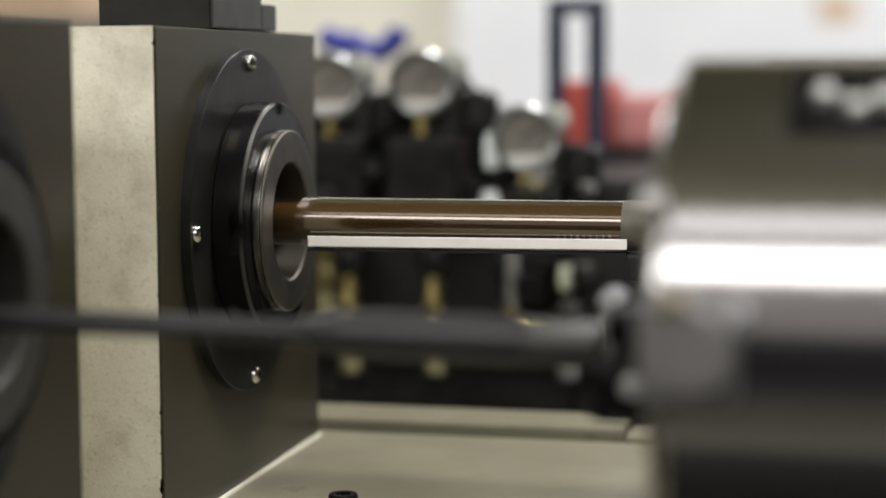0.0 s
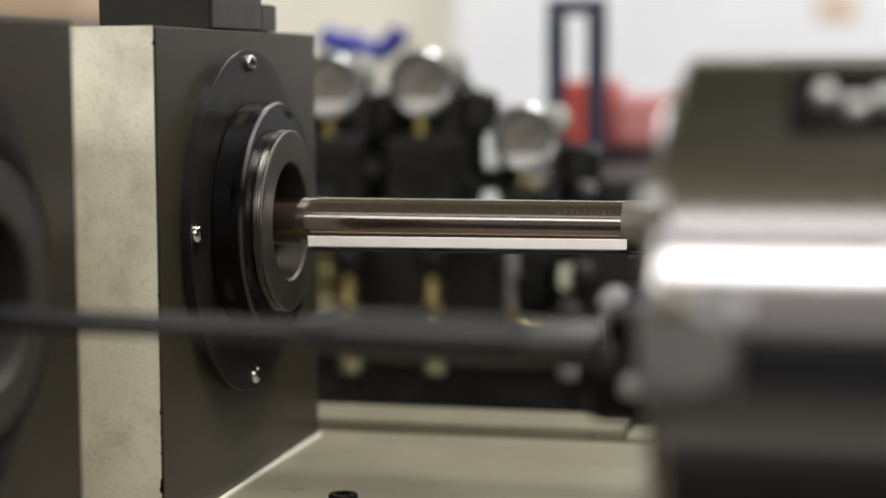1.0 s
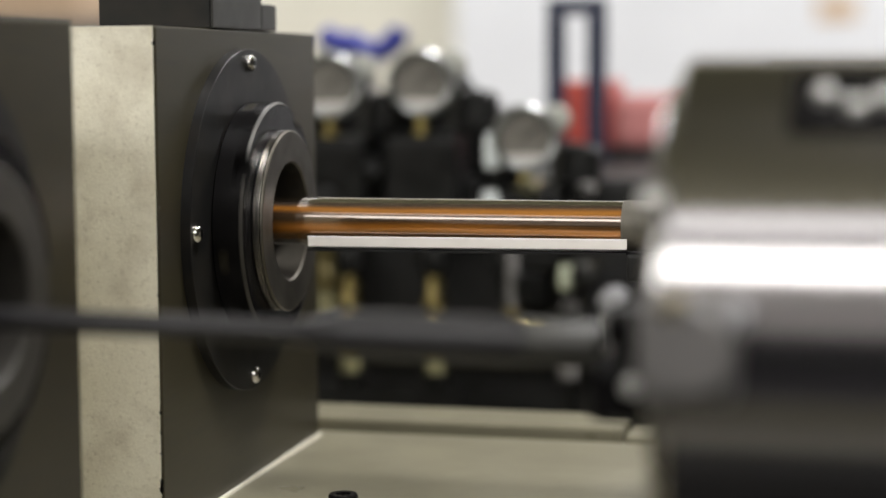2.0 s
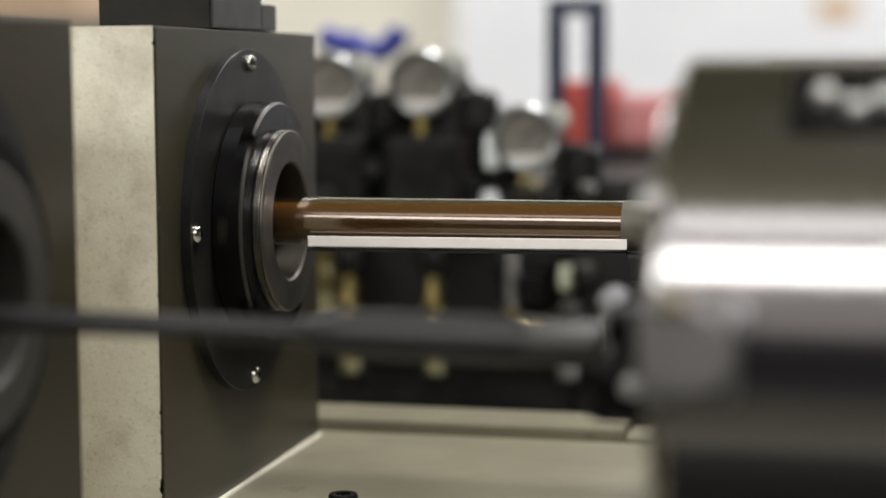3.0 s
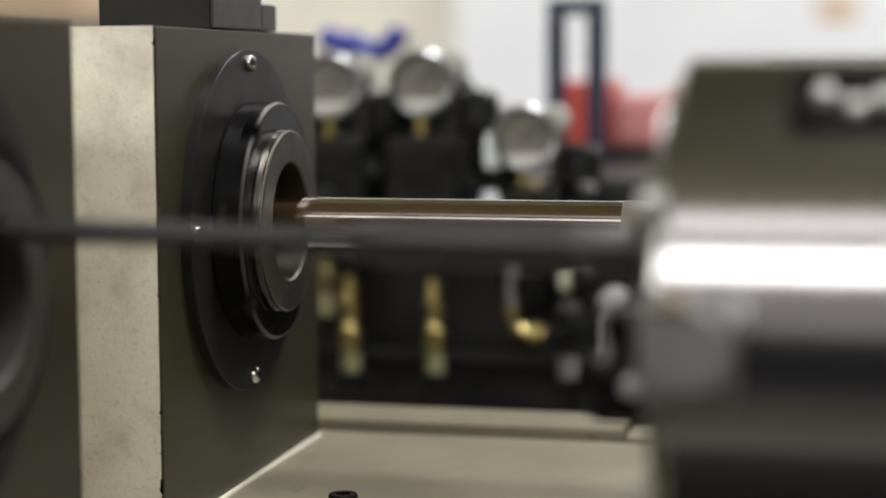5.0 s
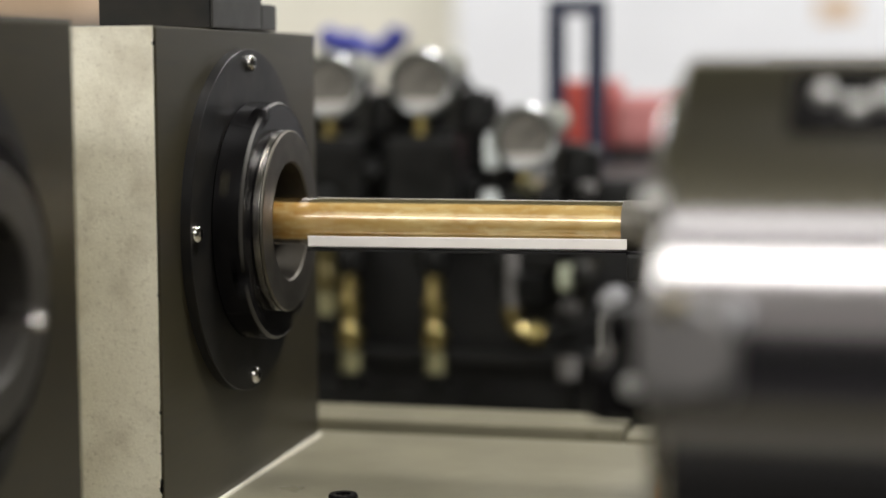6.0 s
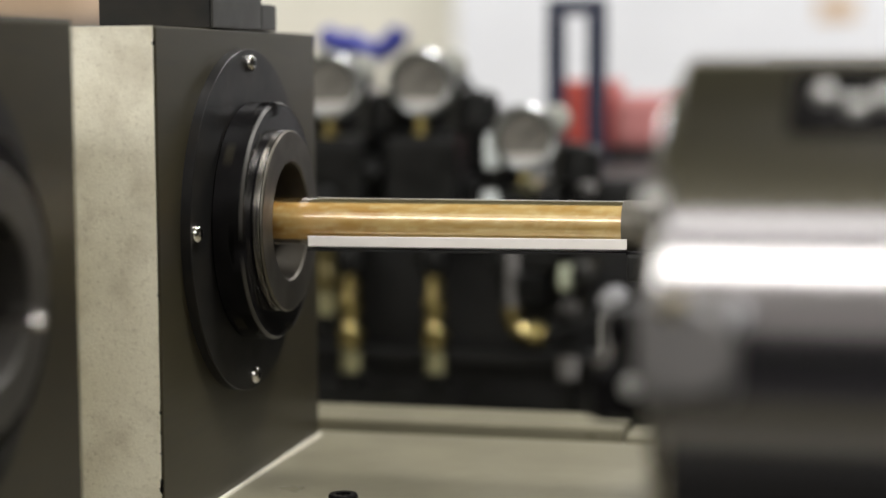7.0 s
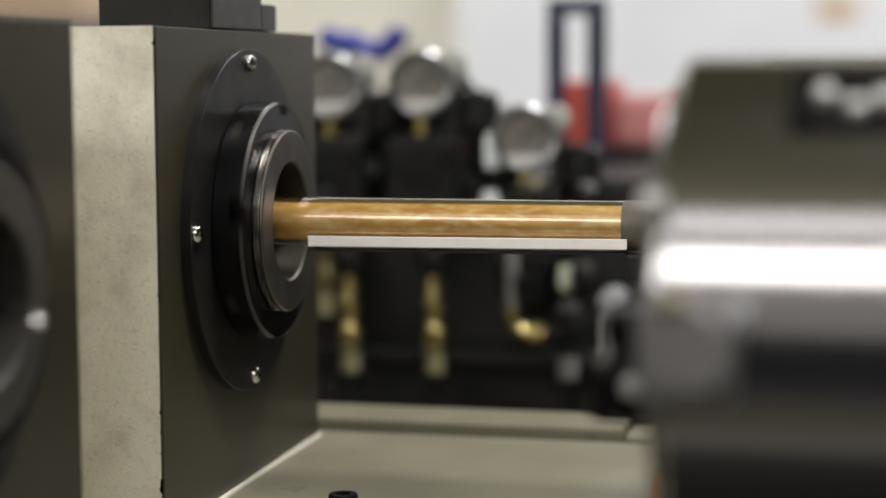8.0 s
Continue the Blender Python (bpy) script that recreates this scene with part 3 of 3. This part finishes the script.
def lubricator():
    """Bolts on a dark clamp strip along the top of the near barrel."""
    t = thing("clamp_strip", pose(0.3045, -PITCH, AXIS), "dark clamp strip with bright bolts on the barrel", "clamp")
    lean = Matrix.Rotation(radians(32), 4, "X")
    part("strip", shift(box(0.036, 0.30, -0.017, 0.017, 0.084, 0.0932, 0.002), 0, 0, 0, lean), BLACK_OXIDE, t)
    for x, y in ((0.047, -0.001), (0.0570, -0.008), (0.0660, -0.003), (0.0735, -0.007), (0.085, -0.006)):
        b = lathe([(0.0, 0.0034), (0.0020, 0.0034), (0.0034, 0.0026), (0.0040, 0.0012)], 24, "z", close=False)
        part("bolt", shift(shift(b, x, y, 0.0932), 0, 0, 0, lean), SATIN_ALU, t, "bright bolt head")


lubricator()



# an upright stub put in for an orange thing of unknown kind
def orange_stub():
    t = thing("orange_stub", pose(0.290, -0.2, BED), "small orange piece of unknown kind, sliding on the bed beside the barrel", "lever")
    part("base", box(-0.012, 0.012, -0.010, 0.010, 0.0002, 0.012, 0.002), BLACK_OXIDE, t, "black sliding foot")
    part("grip", lathe([(0.012, 0.0040), (0.030, 0.0048), (0.052, 0.0046), (0.060, 0.0034), (0.063, 0.0012)], 20, "z", close=False), ORANGE, t, "orange plastic stub")
    return t


ORANGE_STUB = orange_stub()

# ---- the rack of air fittings behind ----
RACK_Y = 0.62


def rack_cabinet():
    t = thing("control_cabinet", pose(0.010, 0, 0.0), "black steel cabinet carrying the air fittings", "cabinet")
    part("body", box(-0.62, 0.55, 0.66, 0.97, 0.0, 1.085, 0.006), BLACK_PAINT, t)
    part("manifold", join(box(-0.30, 0.002, 0.705, 0.79, 1.0855, 1.150, 0.012, 3), box(-0.11, -0.034, 0.70, 0.78, 1.1505, 1.168, 0.010, 3), shift(lathe([(1.140, 0.012), (1.150, 0.020), (1.172, 0.018), (1.182, 0.010)], 20, "z", close=False), -0.042, 0.735, 0), shift(lathe([(1.140, 0.014), (1.150, 0.018), (1.160, 0.012)], 20, "z", close=False), -0.098, 0.735, 0)), BLACK_PAINT, t, "black rounded manifold block")
    part("shelf", box(-0.60, 0.50, 0.632, 0.6595, 0.915, 0.927, 0.002), BLACK_PAINT, t)
    part("front_door", box(-0.55, -0.02, 0.652, 0.659, 0.10, 0.89, 0.002), BLACK_PAINT, t)
    part("front_door", box(0.0, 0.50, 0.652, 0.659, 0.10, 0.89, 0.002), BLACK_PAINT, t)
    for x in (-0.06, 0.04):
        part("handle", box(x - 0.006, x + 0.006, 0.640, 0.651, 0.80, 0.87, 0.003), BLACK_OXIDE, t)


rack_cabinet()


def regulator(x, zg, dial, label):
    """Air regulator with a round gauge, brass nipple, black body and hand knob."""
    t = thing("air_regulator", pose(x, RACK_Y, zg), label, "regulator", group="air regulators")
    tilt = Matrix.Rotation(radians(12), 4, "Z") @ Matrix.Rotation(radians(-4), 4, "X")
    case = lathe([(-0.010, 0.0235), (-0.0140, 0.0240), (-0.0162, 0.0255), (-0.0170, 0.0274), (-0.0158, 0.0294), (-0.0130, 0.0304), (0.010, 0.0305), (0.014, 0.028), (0.014, 0.004), (-0.009, 0.004)], 64, "y")
    g = part("gauge_case", shift(case, 0, 0, 0, tilt), GAUGE_RIM, t, "bright metal gauge case")
    part("dial", shift(lathe([(-0.0100, 0.0262), (-0.0085, 0.0262)], 48, "y", close=False), 0, 0, 0, tilt), dial, g, "greyish gauge dial")
    # cut disc whose pale colour paints the reflection at the rim's bottom
    half = lathe([(-0.0104, 0.024), (-0.0101, 0.024)], 48, "y", close=False)
    bmesh.ops.bisect_plane(half, geom=half.verts[:] + half.edges[:] + half.faces[:], plane_co=(0, 0, -0.0150), plane_no=(0, 0, 1), clear_outer=True)
    part("rim_reflection_plate", shift(half, 0, 0, 0, tilt), GAUGE_WHITE, g, "pale plate painting the rim's reflection low on the dial")
    part("needle", shift(box(-0.0008, 0.0008, -0.0112, -0.0106, -0.004, 0.018), 0, 0, 0, tilt @ Matrix.Rotation(radians(50), 4, "Y")), BLACK_PLASTIC, g)
    # pale disc on a stem, added to draw the rim's upper-right highlight
    cap = lathe([(0.016, 0.010), (0.018, 0.0135), (0.026, 0.0135), (0.028, 0.010)], 24, "y", close=False)
    part("rim_highlight_disc", shift(cap, 0.0245, 0, 0.0165), PALE_DISC, t, "pale greyish disc put in for the gauge rim's highlight")
    stem = lathe([(-0.046, 0.0045), (0.0165, 0.0045)], 12, "z", close=False)
    part("highlight_disc_stem", shift(stem, 0.0245, 0.023, 0), GREY_STEEL, t)
    part("nipple", shift(lathe([(-0.052, 0.006), (-0.052, 0.0085), (-0.042, 0.0085), (-0.040, 0.0065), (-0.028, 0.0065), (-0.028, 0.004)], 6, "z"), 0, 0, 0), BRASS, t, "brass hexagon nipple")
    body = join(box(-0.034, 0.034, -0.012, 0.050, -0.122, -0.046, 0.010, 3), shift(lathe([(-0.06, 0.016), (-0.045, 0.021), (-0.025, 0.019), (-0.012, 0.010)], 20, "z", close=False), -0.030, 0.045, 0), shift(lathe([(-0.150, 0.018), (-0.148, 0.024), (-0.125, 0.026), (-0.122, 0.022)], 24, "z", close=False), 0, 0.008, 0))
    part("body", body, BLACK_PLASTIC, t, "black regulator body")
    knob = lathe([(0.0, 0.014), (0.004, 0.021), (0.034, 0.019), (0.038, 0.014)], 20, "z", close=False)
    part("knob", shift(knob, 0.043, 0.03, -0.044, Matrix.Rotation(radians(8), 4, "Y")), BLACK_PLASTIC, t, "black ribbed hand knob")
    knob2 = lathe([(0.0, 0.012), (0.004, 0.018), (0.028, 0.016), (0.032, 0.012)], 20, "z", close=False)
    part("side_cap", shift(knob2, -0.036, 0.01, -0.085, Matrix.Rotation(radians(-70), 4, "Y")), BLACK_PLASTIC, t)
    return t


regulator(-0.1245, 1.1716, GAUGE_FACE, "air regulator with a round gauge and black body")
regulator(-0.0380, 1.1740, GAUGE_FACE, "air regulator with a round gauge and black body")
regulator(0.0580, 1.1245, GAUGE_FACE, "lower air regulator with a round gauge and black body")


def hose_fitting(x, z, label, finish):
    """Brass barbed fitting with a clear hose under it."""
    t = thing("hose_fitting", pose(x, RACK_Y - 0.01, z), label, "fitting", group="hose fittings")
    part("barb", lathe([(-0.012, 0.006), (-0.012, 0.011), (-0.002, 0.0118), (0.006, 0.0118), (0.010, 0.009), (0.020, 0.0085), (0.024, 0.0105), (0.034, 0.0105), (0.040, 0.0085), (0.056, 0.0085), (0.056, 0.005)], 24, "z"), finish, t, "brass barbed connector")
    part("hose", lathe([(-0.034, 0.006), (-0.034, 0.0088), (-0.012, 0.0088), (-0.012, 0.006)], 20, "z"), CLEAR_HOSE, t, "yellowish hose")
    part("collar", lathe([(-0.048, 0.009), (-0.048, 0.013), (-0.034, 0.013), (-0.034, 0.009)], 20, "z"), BLACK_PLASTIC, t)
    part("stem", lathe([(0.056, 0.010), (0.060, 0.0125), (0.080, 0.0125), (0.084, 0.010)], 20, "z", close=False), BLACK_PLASTIC, t)


CLEAR_HOSE = mat("yellowish_hose", (0.24, 0.225, 0.12), 0.35, color2=(0.20, 0.185, 0.10), scale=40)
hose_fitting(-0.1042, 0.9425, "brass hose fitting on the black rack", BRASS)
hose_fitting(-0.0240, 0.9437, "brass hose fitting on the black rack", BRASS)
hose_fitting(-0.1275, 0.995, "darker brass hose fitting half hidden behind the headstock", DARK_BRASS)


def elbow_fitting():
    t = thing("elbow_fitting", pose(0.0085, RACK_Y - 0.01, 0.0), "brass elbow with a grey riser pipe", "fitting")
    part("elbow", pipe(arc((0.0396, 0, 0.972), (0.0396, 0, 0.947), (0.062, 0, 0.948)) + [Vector((0.070, 0, 0.948))], 0.0085, 20), BRASS, t, "brass elbow")
    part("collar", shift(lathe([(0.0, 0.006), (0.0, 0.0115), (0.012, 0.0115), (0.012, 0.006)], 24, "x"), 0.056, 0, 0.948), BRASS, t)
    part("riser", lathe([(0.972, 0.004), (0.972, 0.0065), (1.04, 0.0065), (1.04, 0.004)], 20, "z"), GREY_PAINT, t, "grey riser pipe").location = (0.0400, 0, 0)
    part("hose", pipe(arc((0.070, 0, 0.948), (0.105, 0, 0.948), (0.125, 0.01, 0.975), 10), 0.006), BLACK_PLASTIC, t, "black hose")


elbow_fitting()


def oil_cup(x, z, r, h, material, label):
    t = thing("oil_cup", pose(x, RACK_Y - 0.01, z), label, "oil cup")
    part("glass", lathe([(0, r * 0.6), (h * 0.08, r), (h * 0.8, r), (h, r * 0.7)], 24, "z", close=False), material, t)
    part("cap", lathe([(h, r * 0.7), (h * 1.02, r * 1.1), (h * 1.15, r * 1.1), (h * 1.2, r * 0.6)], 24, "z", close=False), BLACK_PLASTIC, t)
    part("neck", lathe([(-0.03, r * 0.5), (0.0, r * 0.5)], 16, "z", close=False), BLACK_PLASTIC, t)


oil_cup(0.0304, 1.0965, 0.0080, 0.034, WHITE_PLASTIC, "white plastic oil cup with black cap")
oil_cup(0.0282, 1.0605, 0.0082, 0.018, WHITE_PLASTIC, "short white plastic oil cup")
oil_cup(0.0970, 0.9880, 0.0068, 0.025, CUP_GREEN, "pale yellow oil cup with black cap")
oil_cup(0.1010, 0.907, 0.0110, 0.024, GREY_PAINT, "small grey oil cup")


def connector(x, z, r, material, label):
    t = thing("connector", pose(x, RACK_Y - 0.01, z), label, "fitting", group="push-in connectors")
    part("body", lathe([(-0.012, r * 0.7), (-0.010, r), (0.006, r), (0.010, r * 0.7)], 6, "y", close=False), material, t)
    part("collar", lathe([(-0.018, r * 0.35), (-0.018, r * 0.62), (-0.0122, r * 0.62), (-0.0122, r * 0.35)], 20, "y"), BLACK_PLASTIC, t)
    part("stud", lathe([(0.0102, r * 0.5), (0.062, r * 0.5)], 16, "y", close=False), BRASS, t)


connector(0.0645, 1.0812, 0.0085, CLEAR_HOSE, "pale yellow push-in connector on the rack")
connector(0.1165, 1.0790, 0.0080, GREY_PAINT, "grey push-in connector on the rack")
connector(0.1020, 0.9712, 0.0090, GREY_PAINT, "grey push-in connector on the rack")
connector(0.1130, 1.0050, 0.0110, GREY_STEEL, "dark push-in connector on the rack")


def chrome_tap():
    t = thing("tap", pose(0.1430, 0.60, 0.929), "bright metal tap with a round cap", "tap")
    part("stem", lathe([(0.0, 0.010), (0.0, 0.006)] + [(0.030, 0.006), (0.034, 0.009), (0.040, 0.009)], 20, "z", close=False), GREY_PAINT, t)
    part("cap", shift(lathe([(-0.014, 0.008), (-0.012, 0.0130), (0.008, 0.0130), (0.012, 0.009)], 24, "y", close=False), 0, 0, 0.052), TAP_GREY, t, "round pale grey cap")
    part("lever", box(-0.010, -0.006, -0.022, -0.017, 0.006, 0.040, 0.0015), SATIN_ALU, t, "thin bright lever")


chrome_tap()

# ---- far side of the hall ----


def tall_frame():
    t = thing("steel_frame", pose(0.0455, 1.0, 0.0), "navy blue upright steel frame on the floor", "frame")
    part("post", box(-0.033, -0.014, -0.012, 0.012, 0.0, 1.2445, 0.002), NAVY, t)
    part("post", box(0.0115, 0.0315, -0.012, 0.012, 0.0, 1.2445, 0.002), NAVY, t)
    part("crossbar", box(-0.033, 0.0315, -0.012, 0.012, 1.245, 1.262, 0.002), NAVY, t)
    part("foot", box(-0.05, 0.05, -0.020, 0.16, 0.0, 0.02, 0.003), NAVY, t)


tall_frame()


def red_machine():
    t = thing("red_machine", pose(0.0130, 1.08, 0.0), "red painted machine standing behind the cabinet", "machine")
    part("body", box(-0.04, 0.21, 0.0, 0.4, 0.0, 1.095, 0.01), BLACK_PAINT, t)
    part("hood", box(-0.004, 0.058, 0.0, 0.12, 1.0955, 1.172, 0.006), RED, t, "red hood")
    part("side_panel", box(0.060, 0.205, 0.0, 0.12, 1.0955, 1.155, 0.012), PINK_RED, t, "faded red panel")


red_machine()


def blue_tray():
    t = thing("blue_tray", pose(-0.2001, 1.02, 1.2008), "curved blue plastic tray on a stand", "tray")
    body = pipe(arc((-0.052, 0, 0.026), (-0.034, 0, 0.010), (-0.014, 0, 0.016), 8) + arc((-0.010, 0, 0.010), (0.024, 0, -0.004), (0.040, 0, 0.030), 8), 0.0132, 16)
    part("rim", body, BLUE, t)
    part("stand", lathe([(-1.195, 0.08), (-1.175, 0.08), (-1.165, 0.012), (-0.004, 0.012)], 24, "z", close=False), GREY_PAINT, t)


blue_tray()


def white_board():
    t = thing("white_panel", pose(0.084, 5.2, 0), "large white sheet panel before the far wall", "panel")
    part("sheet", box(-1.13, 2.2, 0.0, 0.04, 0.25, 2.6, 0.004), WHITE_WALL, t)
    for x in (-0.95, 2.1):
        part("leg", box(x, x + 0.04, 0.045, 0.085, 0.0, 2.4), GREY_PAINT, t)
    part("sticker", box(0.083, 0.210, -0.004, -0.001, 1.332, 1.41), CARTON, t, "small tan sticker")


white_board()


def carton_box():
    t = thing("carton", pose(-1.366, 2.6, 0.0), "brown carton on a stand", "carton")
    part("box", box(-0.20, 0.10, 0, 0.3, 1.29, 1.6, 0.004), CARTON, t)
    part("stand", box(-0.25, 0.2, -0.05, 0.35, 0.0, 1.288, 0.006), GREY_PAINT, t)


carton_box()

# ---- what moves ----


def motions():
    turn = -51.5
    last = 240
    spin, feed = [], []
    for k in range(last + 1):
        t = k / FPS
        # the spindle drags for a moment as the tube is released
        d = min(max((t - 4.4) / 0.2, 0.0), 1.0)
        a = turn * (k - 2.2 * (1 - (1 - d) ** 2))
        spin.append((t, pose(0, 0, AXIS, a)))
        # this slide is added to bring the painted golden length into view
        s = min(max((t - 4.75) / 0.95, 0.0), 1.0)
        w = min(max((t - 6.7) / 1.3, 0.0), 1.0)
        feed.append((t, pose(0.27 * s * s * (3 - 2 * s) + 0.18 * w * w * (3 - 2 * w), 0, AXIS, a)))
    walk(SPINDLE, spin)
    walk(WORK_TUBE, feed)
    walk(PIN, [(0.0, pose(0, 0, 0)), (5.0, pose(0, 0, 0)), (5.6, pose(0.030, 0, 0)), (8.0, pose(0.030, 0, 0))])
    slide = [(0.0, 0.290), (5.3, 0.290), (5.8, 0.276), (5.9, 0.2722), (6.0, 0.276), (6.1, 0.2775), (6.3, 0.279), (6.5, 0.283), (7.1, 0.283),
             (7.2, 0.2775), (7.3, 0.281), (7.5, 0.281), (7.7, 0.2748), (7.9, 0.2755), (8.0, 0.2746)]
    walk(ORANGE_STUB, [(t, pose(x, -0.2, BED)) for t, x in slide])
    z = 1.0936
    walk(BAR, [(0.0, pose(-0.0045, -PITCH, z, 0, 0.75, 0)), (4.1, pose(-0.0045, -PITCH, z, 0, 0.75, 0)), (4.4, pose(-0.0045, -PITCH, z + 0.0006, 0, 0.75, 0)), (4.7, pose(-0.0045, -PITCH, z + 0.0025, 0, 0.75, 0)),
               (4.85, pose(0.010, -PITCH, z + 0.008, 0, 0.75, 0)), (5.0, pose(0.012, -PITCH - 0.005, z + 0.035, 0, 0.75, 0)), (5.3, pose(-0.02, -PITCH - 0.01, z + 0.145)), (5.5, pose(-0.20, -PITCH - 0.015, z + 0.145)),
               (5.7, pose(-0.325, -PITCH - 0.02, 1.2193)), (8.0, pose(-0.325, -PITCH - 0.02, 1.2193))])


motions()
